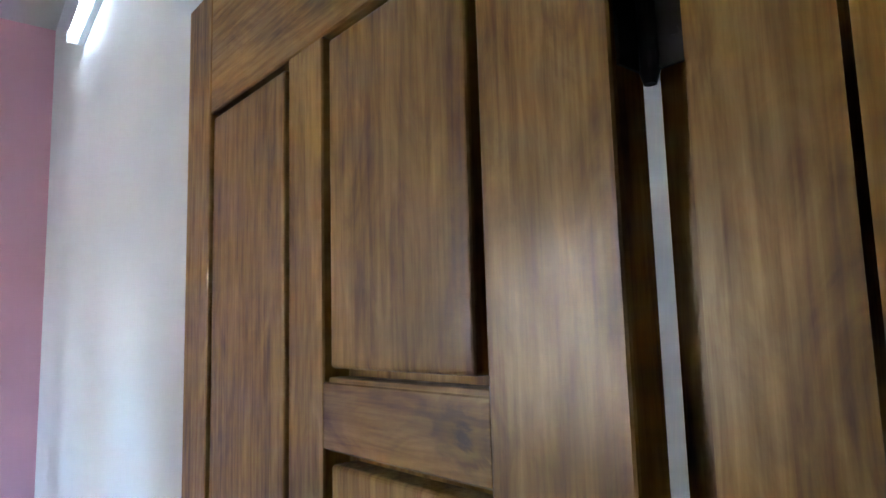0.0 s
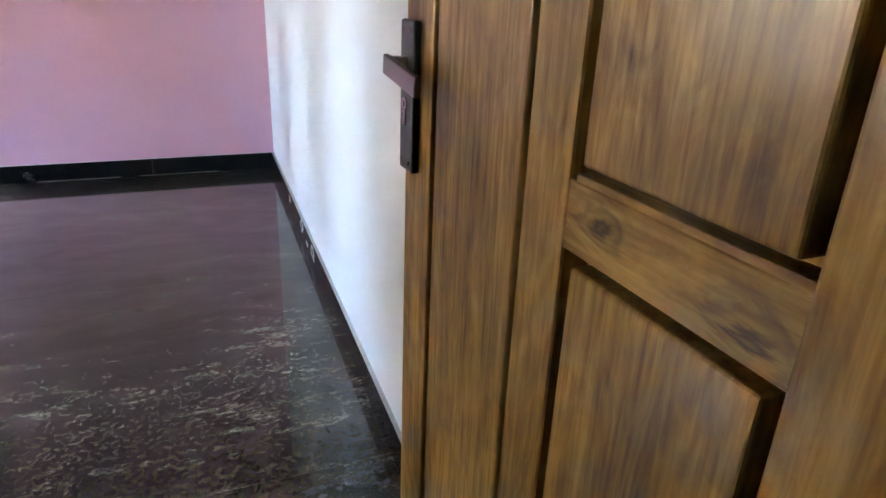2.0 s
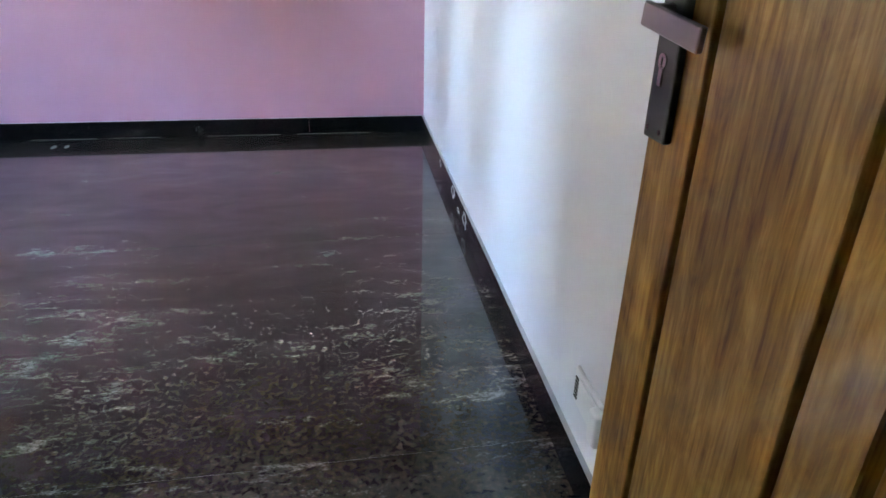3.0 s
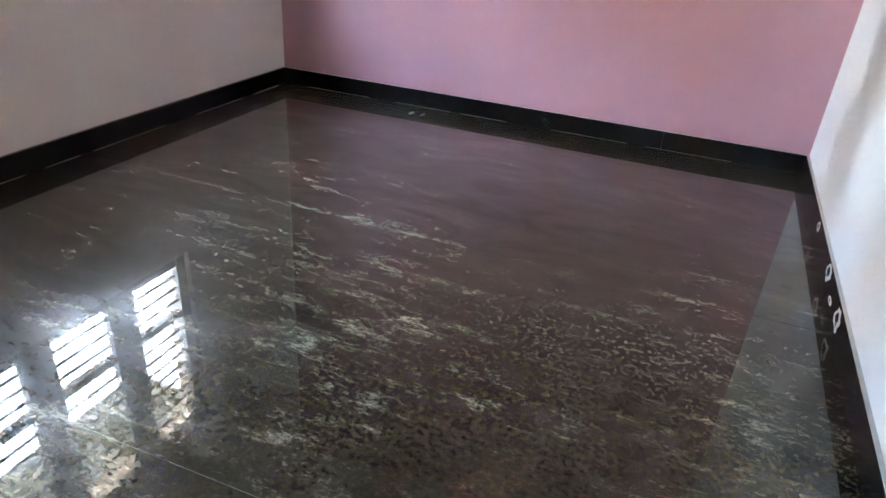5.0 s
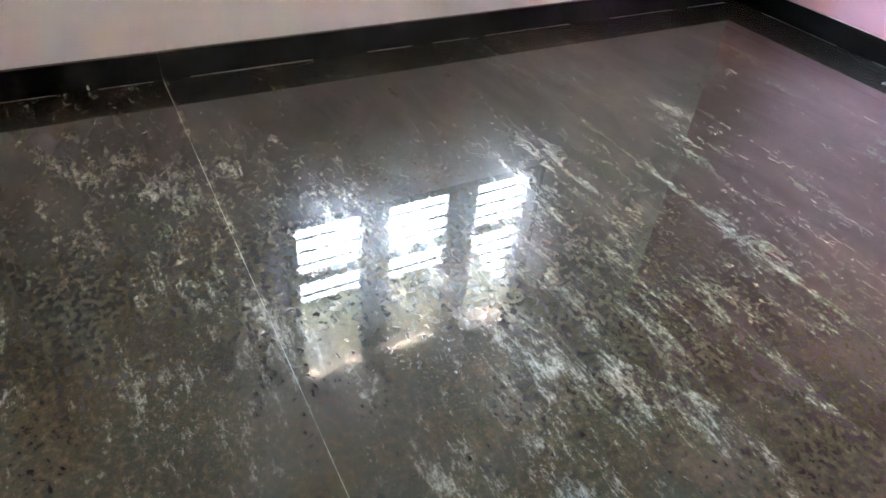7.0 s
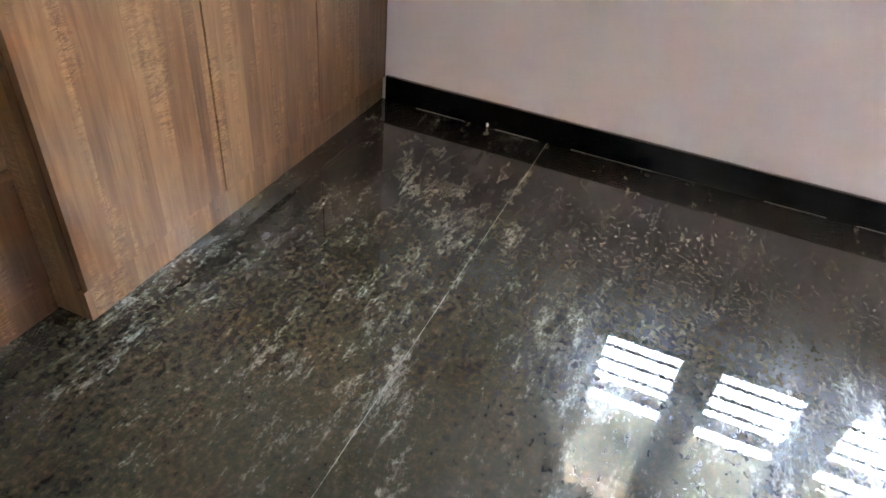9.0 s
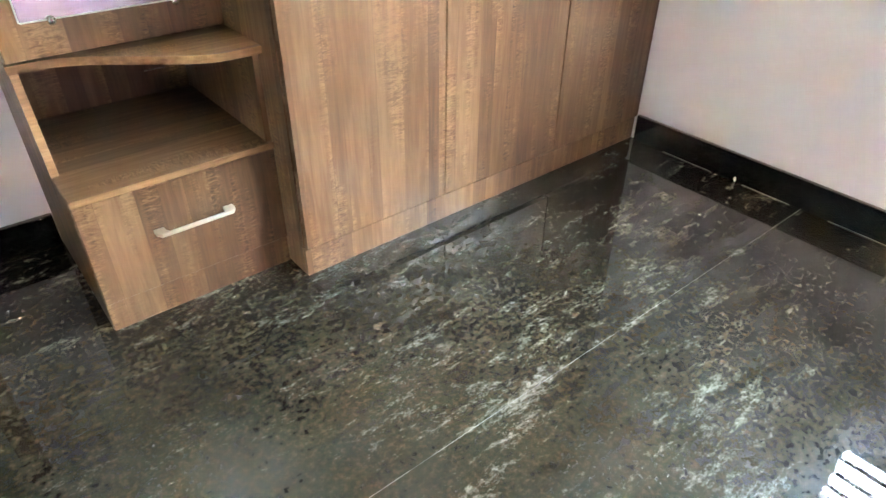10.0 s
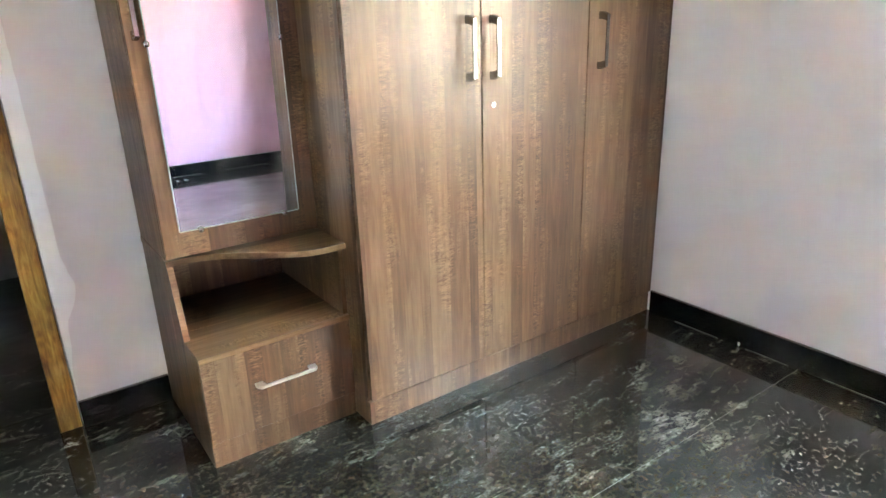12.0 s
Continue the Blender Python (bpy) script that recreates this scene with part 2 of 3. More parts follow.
_n.link(_n.ramp(_g, [(0.38, (0.06, 0.055, 0.05)), (0.62, (0.34, 0.33, 0.30))]), _n.b.inputs["Base Color"])
DARK, MID, LIGHT = (0.130, 0.053, 0.011), (0.325, 0.163, 0.031), (0.54, 0.318, 0.074)
KNOTS = [(0.296, 1.013, 0.030), (0.145, 0.998, 0.034), (0.140, 1.412, 0.036), (0.27, 0.600, 0.028)]   # on the cross rails: along, up, size
M_TEAK_Z = teak("teak_upright", 2, DARK, MID, LIGHT)
M_TEAK_Y = teak("teak_level", 1, DARK, MID, LIGHT, knots=KNOTS)
M_TEAK_X = teak("teak_cross", 0, DARK, MID, LIGHT)
WALNUT = (0.068, 0.028, 0.013), (0.154, 0.074, 0.033), (0.300, 0.172, 0.086)
M_LAM = laminate("walnut_laminate", 0, 2, *WALNUT)
M_LAM_H = laminate("walnut_laminate_level", 1, 0, *WALNUT)
M_LAM_Y = laminate("walnut_laminate_side", 1, 2, *WALNUT)
M_EDGE = teak("walnut_edge_band", 0, (0.14, 0.07, 0.03), (0.24, 0.13, 0.06), (0.34, 0.20, 0.10), 0.1, 0.45)
# near-black that stands for the shade inside seams and the key slot
M_GAP_SHADE = mat("gap_shade", (0.02, 0.012, 0.008), 0.8)
M_NICKEL = mat("satin_nickel", (0.22, 0.20, 0.185), 0.24, 1.0)
M_SATIN = mat("satin_chrome", (0.82, 0.80, 0.77), 0.36, 1.0)
M_CHROME = mat("brushed_chrome", (0.62, 0.61, 0.60), 0.18, 1.0)
M_BRONZE = mat("dark_bronze", (0.27, 0.235, 0.235), 0.32, 1.0)
M_PLATE = mat("dark_gunmetal", (0.085, 0.088, 0.080), 0.36, 1.0)
M_IRON = mat("blackened_iron", (0.030, 0.028, 0.024), 0.42, 0.7)
M_STEEL = mat("steel", (0.55, 0.54, 0.52), 0.25, 1.0)
M_MIRROR = mat("silvered_glass", (0.90, 0.91, 0.91), 0.015, 1.0)
_n = Nodes(M_MIRROR)
_w = _n.math('ADD', _n.math('MULTIPLY', _n.noise(_n.coords((1.0, 1.0, 0.25)), 16.0, 4.0, 0.6, 0.6), 0.6), _n.math('MULTIPLY', _n.noise(_n.coords((1, 1, 1)), 2.6, 2.0), 0.4))
_n.link(_n.ramp(_w, [(0.50, (1.0,) * 3), (0.68, (0.86,) * 3)]), _n.b.inputs["Metallic"])
M_GLASS_EDGE = mat("ground_glass_edge", (0.72, 0.75, 0.73), 0.25)
M_CEMENT = plaster("cement_smear", (0.40, 0.41, 0.41), 0.8)
# white of the skirting's paint dab and of the painted glow by the jamb
M_DAB_GLOW = plaster("white_dab_and_glow", (0.90, 0.89, 0.89), 0.5)
M_PLASTIC = mat("white_plastic", (0.74, 0.76, 0.76), 0.35)
M_BAR = mat("painted_bar", (0.05, 0.045, 0.04), 0.45)
M_FRAME = plaster("grey_frame_paint", (0.30, 0.31, 0.29), 0.45)
M_GLASS = mat("clear_glass", (1, 1, 1), 0.0)
M_GLASS.node_tree.nodes["Principled BSDF"].inputs["Transmission Weight"].default_value = 1.0
M_GLASS.node_tree.nodes["Principled BSDF"].inputs["IOR"].default_value = 1.02
M_TUBE = mat("lit_diffuser", (1, 1, 1), 0.4)
_b = M_TUBE.node_tree.nodes["Principled BSDF"]
_b.inputs["Emission Color"].default_value = (0.74, 0.88, 1.0, 1)
_b.inputs["Emission Strength"].default_value = 0.14


# ---- mesh helpers ----
def box(bm, x0, x1, y0, y1, z0, z1, bevel=0.0, segments=1):
    """Adds a box, with its edges rounded by bevel."""
    made = bmesh.ops.create_cube(bm, size=1)
    vs = made["verts"]
    for v in vs:
        v.co = Vector(((x0 + x1) / 2 + v.co.x * (x1 - x0), (y0 + y1) / 2 + v.co.y * (y1 - y0), (z0 + z1) / 2 + v.co.z * (z1 - z0)))
    if bevel:
        es = list({e for v in vs for e in v.link_edges})
        bmesh.ops.bevel(bm, geom=es, offset=bevel, segments=segments, affect='EDGES', profile=0.5)
    return bm


def one_box(*a, **k):
    return box(bmesh.new(), *a, **k)


def rod(bm, a, b, r, sides=16, r2=None):
    """Adds a round bar from a to b."""
    a, b = Vector(a), Vector(b)
    d = b - a
    m = Matrix.Translation((a + b) / 2) @ d.to_track_quat("Z", "Y").to_matrix().to_4x4()
    bmesh.ops.create_cone(bm, cap_ends=True, segments=sides, radius1=r, radius2=r if r2 is None else r2, depth=d.length, matrix=m)
    return bm


def prism(bm, outline, axis, lo, hi):
    """Adds a plate: a flat outline pushed along an axis from lo to hi."""
    def at(p, c):
        q = list(p)
        q.insert(axis, c)
        return q
    a = [bm.verts.new(at(p, lo)) for p in outline]
    b = [bm.verts.new(at(p, hi)) for p in outline]
    bm.faces.new(a)
    bm.faces.new(list(reversed(b)))
    for i in range(len(a)):
        j = (i + 1) % len(a)
        bm.faces.new((a[j], a[i], b[i], b[j]))
    bmesh.ops.recalc_face_normals(bm, faces=bm.faces)
    return bm


BASE = {}


def mesh_of(name, bm, material, smooth=False):
    me = bpy.data.meshes.new(name)
    bm.to_mesh(me)
    bm.free()
    me.materials.append(material)
    if smooth:
        for p in me.polygons:
            p.use_smooth = True
    return me


def structure(name, bm, material, label, category):
    ob = new(name, mesh_of(name, bm, material))
    return tagged(ob, label, category, kind="structure")


def thing(name, base, label, category, group="", kind=""):
    ob = new(name)
    ob.empty_display_size = 0.1
    ob.location = base
    BASE[ob.name] = Vector(base)
    return tagged(ob, label, category, group, kind)


def part(name, bm, material, parent, label="", smooth=False):
    """Links a bmesh, given in room coordinates, as one mesh under a thing or a part of one."""
    base = BASE[parent.name]
    bmesh.ops.translate(bm, verts=bm.verts, vec=-base)
    ob = new(name, mesh_of(name, bm, material, smooth))
    ob.parent = parent
    BASE[ob.name] = base
    if label:
        ob["label"] = label
    return ob


# ---- the room's plan ----
XB, XC, YD, YP, ZC = -3.455, -0.202, 0.200, 4.544, 3.39   # window wall, door-side wall, entrance wall, pink wall, ceiling
T = 0.23
SK = 0.1045


def east(bm):
    """Swings what was laid out square to the pink wall into the slightly skewed line of the east wall."""
    bmesh.ops.rotate(bm, verts=bm.verts, cent=(XC, YP, 0), matrix=Matrix.Rotation(radians(-2.0), 3, 'Z'))
    return bm


WY0, WY1, WZ0, WZ1 = 1.925, 3.445, 0.800, 2.10          # window opening

bm = bmesh.new()
box(bm, XB - T, XB, YD - T, WY0, -0.1, ZC)
box(bm, XB - T, XB, WY1, YP + T, -0.1, ZC)
box(bm, XB - T, XB, WY0, WY1, -0.1, WZ0)
box(bm, XB - T, XB, WY0, WY1, WZ1, ZC)
structure("wall_west", bm, M_LILAC, "pale lilac plastered wall with a window opening", "wall")
structure("wall_north", one_box(XB, XC + 0.8, YP, YP + T, -0.1, ZC), M_PINK, "smooth pink painted accent wall above black skirting", "wall")
structure("wall_east", east(one_box(XC, XC + 0.75, 1.20, YP, -0.1, ZC)), M_WHITE, "white painted wall behind the open door", "wall")
structure("wall_alcove", one_box(0.45, 0.60, YD - T, 1.35, -0.1, ZC), M_WHITE, "white painted wall of the recess behind the door", "wall")
JL0, JL1, JR0, JR1, JTOP = -1.125, -1.055, -0.428, -0.350, 1.985
bm = bmesh.new()
box(bm, XB, JL0 - 0.004, YD - T, YD, -0.1, ZC)
box(bm, JL0 - 0.004, 0.45, YD - T, YD, JTOP + 0.07, ZC)
structure("wall_south", bm, M_LILAC, "pale lilac plastered wall beside the doorway", "wall")
bm = bmesh.new()
box(bm, JR0 + 0.006, 0.45, YD - T, 0.184, -0.1, JTOP + 0.07)
box(bm, JR1, 0.45, 0.184, 0.292, -0.1, JTOP + 0.07)
structure("wall_south_pier", bm, M_LILAC, "narrow plastered pier that carries the door frame", "wall")
structure("ceiling", one_box(XB - T, 0.70, YD - T, YP + T, ZC, ZC + 0.12), M_CEIL, "plain white painted ceiling", "ceiling")

# floor: a bed with thin pale joints, and long polished slabs
floor = structure("floor", one_box(XB, 0.45, YD - 0.02, YP, -0.05, -0.0012), M_GROUT, "polished dark granite slab floor with pale streaks", "floor")
BASE[floor.name] = Vector((0, 0, 0))
EDGES = [YD - 0.02, *JOINTS, YP]
for a, b in zip(EDGES, EDGES[1:]):
    part("slab", one_box(XB, 0.45, a + 0.0010, b - 0.0010, -0.03, 0.0), M_FLOOR, floor)

# skirting
SKT = 0.014
baseboard = structure("baseboard", one_box(XB + 0.0005, XB + 0.001, 0.9, 1.0, 0.01, 0.02), M_SKIRT, "black polished granite skirting round the room", "skirting")
BASE[baseboard.name] = Vector((0, 0, 0))
for a, b in ((0.856, 1.556), (1.556, 2.863), (2.863, 4.17), (4.17, YP - SKT)):
    part("skirting_piece", one_box(XB, XB + SKT, a + 0.0003, b - 0.0003, 0.0005, SK, bevel=0.002), M_SKIRT, baseboard)
for a, b in ((XB, -2.2), (-2.2, -0.95), (-0.95, XC)):
    part("skirting_piece", one_box(a + 0.0003, b - 0.0003, YP - SKT, YP, 0.0005, SK, bevel=0.002), M_SKIRT, baseboard)
for a, b in ((1.204, 1.556), (1.556, 2.863), (2.863, YP - SKT)):
    part("skirting_piece", east(one_box(XC - SKT, XC + 0.01, a + 0.0003, b - 0.0003, 0.0005, SK, bevel=0.002)), M_SKIRT, baseboard)
part("skirting_piece", one_box(-1.432, JL0 - 0.004, YD, YD + SKT, 0.0005, SK, bevel=0.002), M_SKIRT, baseboard)

part("paint_edge", one_box(XB + SKT, XC - SKT, YP - SKT + 0.002, YP - 0.0005, SK, SK + 0.0025), M_EDGE_PAINT, baseboard, "pale smear of wall paint")
part("paint_edge", east(one_box(XC - SKT + 0.001, XC - 0.0005, 1.21, YP - SKT, SK, SK + 0.0020)), M_CEMENT, baseboard, "grey mortar on the skirting top")

part("dust_rim", one_box(XB + 0.001, XB + SKT - 0.001, 0.858, YP - SKT, SK, SK + 0.0015), M_RIM, baseboard, "dusty brown top edge")
part("dust_rim", one_box(-1.430, JL0 - 0.006, YD + 0.001, YD + SKT - 0.001, SK, SK + 0.0015), M_RIM, baseboard, "dusty brown top edge")
# broken white filler along the foot of the skirting
rnd = random.Random(4)
for axis, lo, hi in (("y", 1.0, YP - 0.1), ("x", XB + 0.2, XC - 0.3)):
    c = lo
    while c < hi:
        d = c + rnd.uniform(0.12, 0.5)
        h = rnd.uniform(0.0003, 0.0009)
        if axis == "y":
            bm = one_box(XB + SKT - 0.001, XB + SKT + h, c, min(d, hi), 0.0002, 0.0012 + h)
        else:
            bm = one_box(c, min(d, hi), YP - SKT - h, YP - SKT + 0.001, 0.0002, 0.0012 + h)
        part("filler_line", bm, M_FILLER, baseboard, "thin white filler in the joint")
        c = d + rnd.uniform(0.02, 0.30)
# dabs of pale paint on the skirting
def dab(y, z, a, b, seed):
    rnd = random.Random(seed)
    return [(y + a * (0.7 + 0.5 * rnd.random()) * math.cos(k), z + b * (0.7 + 0.5 * rnd.random()) * math.sin(k)) for k in [math.tau * i / 14 for i in range(14)]]


for x, a in ((-2.43, 0.014), (-2.36, 0.011)):
    part("paint_spot", prism(bmesh.new(), dab(x, 4.37, a, 0.034, int(x * -100)), 2, 0.0002, 0.0016), M_FILLER, floor, "small pale splash of dried paint")
for y in (1.31,):
    part("paint_dab", prism(bmesh.new(), dab(y, 0.012, 0.005, 0.009, int(y * 100)), 0, XB + SKT - 0.001, XB + SKT + 0.0008), M_DAB_GLOW, baseboard, "small dab of pale paint")
for y, z, a, b in ((3.62, 0.070, 0.030, 0.022), (3.18, 0.072, 0.055, 0.030), (2.86, 0.060, 0.050, 0.034), (3.02, 0.040, 0.030, 0.012)):
    outer, rnd = [], random.Random(int(y * 100))
    for i in range(18):
        k = 2 * math.pi * i / 18
        g = 0.7 + 0.5 * rnd.random()
        outer.append((y + a * g * math.cos(k), z + b * g * math.sin(k)))
    inner = [(y + (p - y) * 0.55 + 0.006, z + (q - z) * 0.6) for p, q in outer]
    bm = bmesh.new()
    for i in range(18):
        j = (i + 1) % 18
        prism(bm, [outer[i], outer[j], inner[j], inner[i]], 0, XC - SKT - 0.0006, XC - SKT + 0.001)
    part("cement_smear", east(bm), M_CEMENT, baseboard, "ring of dried cement on the skirting")
# light streak on the wall beside the jamb, painted as a ragged white strip
steps = ((2.03, 0.045), (1.30, 0.048), (1.0, 0.050), (0.75, 0.050), (0.62, 0.056), (0.53, 0.074), (0.47, 0.060), (0.40, 0.028), (0.25, 0.014), (0.125, 0.006))
edge_x = JL0 - 0.0042
bm = bmesh.new()
heights, widths = zip(*reversed(steps))
zs = [2.03 - 1.905 * i / 60 for i in range(61)]
ragged = [(edge_x - max(0.003, float(np.interp(z, heights, widths)) + 0.008 * noise.noise((z * 7.0, 0, 0)) + 0.003 * noise.noise((z * 31.0, 5, 0))), z) for z in zs]
prism(bm, [(edge_x, 0.125), (edge_x, 2.03)] + ragged, 1, YD - 0.001, YD + 0.0012)
structure("jamb_glow", bm, M_DAB_GLOW, "irregular streak of light painted white along the door frame", "paint patch")

# hall beyond the doorway
structure("hall_floor_bed", one_box(-3.0, 0.8, -1.75, YD - 0.022, -0.06, -0.0025), M_GROUT, "pale mortar bed under the hall slabs", "floor")
bm = bmesh.new()
box(bm, -3.0, 0.8, -1.75, 0.020, -0.05, -0.0002)
box(bm, -3.0, 0.8, 0.023, YD - 0.022, -0.05, -0.0002)
hall_floor = structure("hall_floor", bm, M_FLOOR, "dark polished granite floor of the hall", "floor")
bm = bmesh.new()
box(bm, -3.0, 0.8, -1.85, -1.75, -0.05, 2.9)
box(bm, -3.1, -3.0, -1.85, YD - T, -0.05, 2.9)
box(bm, 0.8, 0.9, -1.85, YD - T, -0.05, 2.9)
box(bm, XC + T, 0.8, YD - T - 0.06, YD - T, -0.05, 2.9)
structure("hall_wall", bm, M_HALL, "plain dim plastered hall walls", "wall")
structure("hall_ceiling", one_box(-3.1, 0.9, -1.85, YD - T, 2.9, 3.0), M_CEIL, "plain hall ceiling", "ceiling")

# outside
structure("ground", one_box(-400, 400, -400, 400, -0.8, -0.5), M_GROUND, "pale bare yard outside the window", "ground")
# added, out of view: blocks low sky but for a gap that stripes the room
bm = bmesh.new()
box(bm, -6.9, -6.7, -8.0, 1.85, -0.5, 3.2)
box(bm, -6.9, -6.7, 2.40, 12.0, -0.5, 3.2)
structure("sky_screen", bm, M_SCREEN, "added unseen screen whose narrow gap shapes the window light", "yard wall")
structure("sunshade", one_box(-4.265, XB - T, 1.62, 3.61, 2.13, 2.21, bevel=0.004), M_OUT, "thin concrete sunshade slab over the window", "sunshade")

# ---- window ----
window = thing("window_1", (XB - 0.1, (WY0 + WY1) / 2, WZ0), "three-light grey painted window with horizontal iron bars", "window", kind="structure")
WX0, WX1 = XB - 0.076, XB - 0.031
LIGHTS = ((2.000, 2.336), (2.505, 2.850), (3.036, 3.368))
SILL, RAIL0, RAIL1, HEAD = 0.873, 1.181, 1.232, 2.028
ys = [WY0] + [c for l in LIGHTS for c in l] + [WY1]
for a, b in zip(ys[0::2], ys[1::2]):
    part("window_mullion", one_box(WX0, WX1, a, b, WZ0, WZ1, bevel=0.003), M_FRAME, window)
for a, b in LIGHTS:
    part("window_sill_rail", one_box(WX0, WX1, a, b, WZ0, SILL, bevel=0.003), M_FRAME, window)
    part("window_transom", one_box(WX0, WX1, a, b, RAIL0, RAIL1, bevel=0.003), M_FRAME, window)
    part("window_head_rail", one_box(WX0, WX1, a, b, HEAD, WZ1, bevel=0.003), M_FRAME, window)
    for z0, z1, first, count in ((SILL, RAIL0, 0.944, 3), (RAIL1, HEAD, 1.328, 8)):
        for i in range(count):
            z = first + 0.0848 * i
            part("window_bar", one_box(WX0 + 0.015, WX0 + 0.027, a - 0.01, b + 0.01, z - 0.0068, z + 0.0068), M_BAR, window)
        pane = part("pane", one_box(WX0 + 0.004, WX0 + 0.008, a - 0.008, b + 0.008, z0 - 0.008, z1 + 0.008), M_GLASS, window, "clear glass pane")
        pane.visible_shadow = False

# ---- door frame ----
door_frame = thing("door_frame", (JL0, YD, 0), "varnished teak door frame set in the plastered wall", "door frame", kind="structure")
part("jamb", one_box(JL0, JL1, 0.075, YD - 0.003, 0.0, JTOP + 0.07, bevel=0.003), M_TEAK_Z, door_frame)
bm = bmesh.new()
prism(bm, [(JR0, 0.188), (JR0, 0.268), (JR0 + 0.013, 0.268), (JR0 + 0.013, 0.292), (JR1, 0.292), (JR1, 0.188)], 2, 0.0, JTOP)
part("jamb", bm, M_TEAK_Z, door_frame)
part("lining", one_box(JR0 + 0.002, JR0 + 0.0055, YD - T, 0.1835, 0.0, JTOP), M_TEAK_Z, door_frame)
part("head", one_box(JL1, JR1, 0.075, YD - 0.003, JTOP, JTOP + 0.07, bevel=0.003), M_TEAK_X, door_frame)

# ---- door leaf: built along the y axis from its hinge edge, then swung ----
def door_leaf():
    hinge = Vector((-0.452, 0.300, 0.0))
    leaf = thing("door_1", (0, 0, 0), "open varnished teak panelled door with dark bronze lever handle", "door", kind="structure")
    W, H, D = 0.729, 1.972, 0.034
    Z0 = 0.008
    s1, s2, s3, s4 = 0.116, 0.340, 0.412, 0.640     # upright edges: stile, panel, mullion, panel, stile
    part("stile", one_box(0, D, 0, s1, Z0, H, bevel=0.003, segments=2), M_TEAK_Z, leaf)
    part("mullion", one_box(0, D, s2, s3, 0.20, 1.79, bevel=0.002), M_TEAK_Z, leaf)
    part("stile", one_box(0, D, s4, W, Z0, H, bevel=0.003, segments=2), M_TEAK_Z, leaf)
    part("rail", one_box(0.0004, D, s1 - 0.001, s4 + 0.001, 1.79, H, bevel=0.002), M_TEAK_Y, leaf)
    part("rail", one_box(0.0004, D, s1 - 0.001, s4 + 0.001, Z0, 0.21, bevel=0.002), M_TEAK_Y, leaf)
    levels = (0.21, 0.571, 0.640, 0.977, 1.045, 1.379, 1.448, 1.79)
    for a, b in zip(levels[1:-1:2], levels[2:-1:2]):
        bm = bmesh.new()
        prism(bm, [(0.0004, a + 0.004), (0.0004, b - 0.0055), (0.0015, b - 0.0040), (0.0035, b - 0.0065), (0.0060, b - 0.0065), (0.0066, b - 0.0008), (0.0080, b), (D, b), (D, a), (0.008, a)], 1, s1 - 0.001, s2 + 0.001)
        part("rail", bm, M_TEAK_Y, leaf)
    for y0, y1, z0, z1 in [(s1, s2, a, b) for a, b in zip(levels[0::2], levels[1::2])] + [(s3, s4, 0.21, 1.79)]:
        bm = bmesh.new()
        g = 0.012 if y1 < s3 else 0.0105
        back = part("panel_back", one_box(0.0285, D - 0.002, y0 - 0.003, y1 + 0.003, z0 - 0.003, z1 + 0.003), M_TEAK_Z, leaf)
        box(bm, 0.0005, 0.0290, y0 + g, y1 - g, z0 + 0.75 * g, z1 - 0.75 * g, bevel=0.004, segments=3)
        part("panel", bm, M_TEAK_Z, leaf)
    # iron butt hinges
    for z in (0.25, 0.968, 1.645):
        bm = bmesh.new()
        box(bm, 0.004, 0.033, -0.0022, 0.0, z, z + 0.105)
        rod(bm, (0.030, -0.006, z), (0.030, -0.006, z + 0.105), 0.0065)
        box(bm, 0.030, 0.0325, -0.034, -0.004, z, z + 0.105)
        rod(bm, (0.030, -0.006, z - 0.008), (0.030, -0.006, z), 0.004, r2=0.0065)
        rod(bm, (0.030, -0.006, z + 0.105), (0.030, -0.006, z + 0.113), 0.0065, r2=0.004)
        h = part("hinge", bm, M_IRON, leaf, "blackened iron butt hinge")
        for k in (0.02, 0.085):
            bm = bmesh.new()
            rod(bm, (0.0292, -0.024, z + k), (0.030, -0.024, z + k), 0.0028)
            part("screw", bm, M_IRON, h)
    # lever handle on its long plate
    p0, p1, q0, q1 = 0.676, 0.722, 0.953, 1.142
    plate = part("lock_plate", one_box(-0.011, 0.0, p0, p1, q0, q1, bevel=0.003, segments=2), M_PLATE, leaf, "long dark bronze lock plate")
    bm = bmesh.new()
    rod(bm, (-0.007, 0.703, 1.088), (-0.016, 0.703, 1.088), 0.011, 24)
    box(bm, -0.030, -0.007, 0.694, 0.716, 1.077, 1.098, bevel=0.0015)
    made = bmesh.new()
    box(made, -0.036, -0.028, 0.604, 0.718, 1.074, 1.099, bevel=0.0015)
    bmesh.ops.rotate(made, verts=made.verts, cent=(0, 0.705, 1.088), matrix=Matrix.Rotation(radians(7), 3, 'X'))
    flat = bpy.data.meshes.new("lever_bar")
    made.to_mesh(flat)
    made.free()
    bm.from_mesh(flat)
    part("lever", bm, M_BRONZE, plate, "flat dark bronze lever")
    bm = bmesh.new()
    rod(bm, (-0.0130, 0.702, 1.040), (-0.0105, 0.702, 1.040), 0.0085, 24)
    box(bm, -0.0130, -0.0105, 0.6975, 0.7065, 1.013, 1.036, bevel=0.0008)
    part("key_cylinder", bm, M_STEEL, plate, "bright key cylinder")
    bm = bmesh.new()
    box(bm, -0.0136, -0.0129, 0.7012, 0.7028, 1.036, 1.044)
    part("key_slot", bm, M_GAP_SHADE, plate, "dark key slot")
    for z in (0.965, 1.130):
        for y in (0.686, 0.713):
            bm = bmesh.new()
            rod(bm, (-0.0118, y, z), (-0.0108, y, z), 0.0032, 12)
            part("screw", bm, M_STEEL, plate)
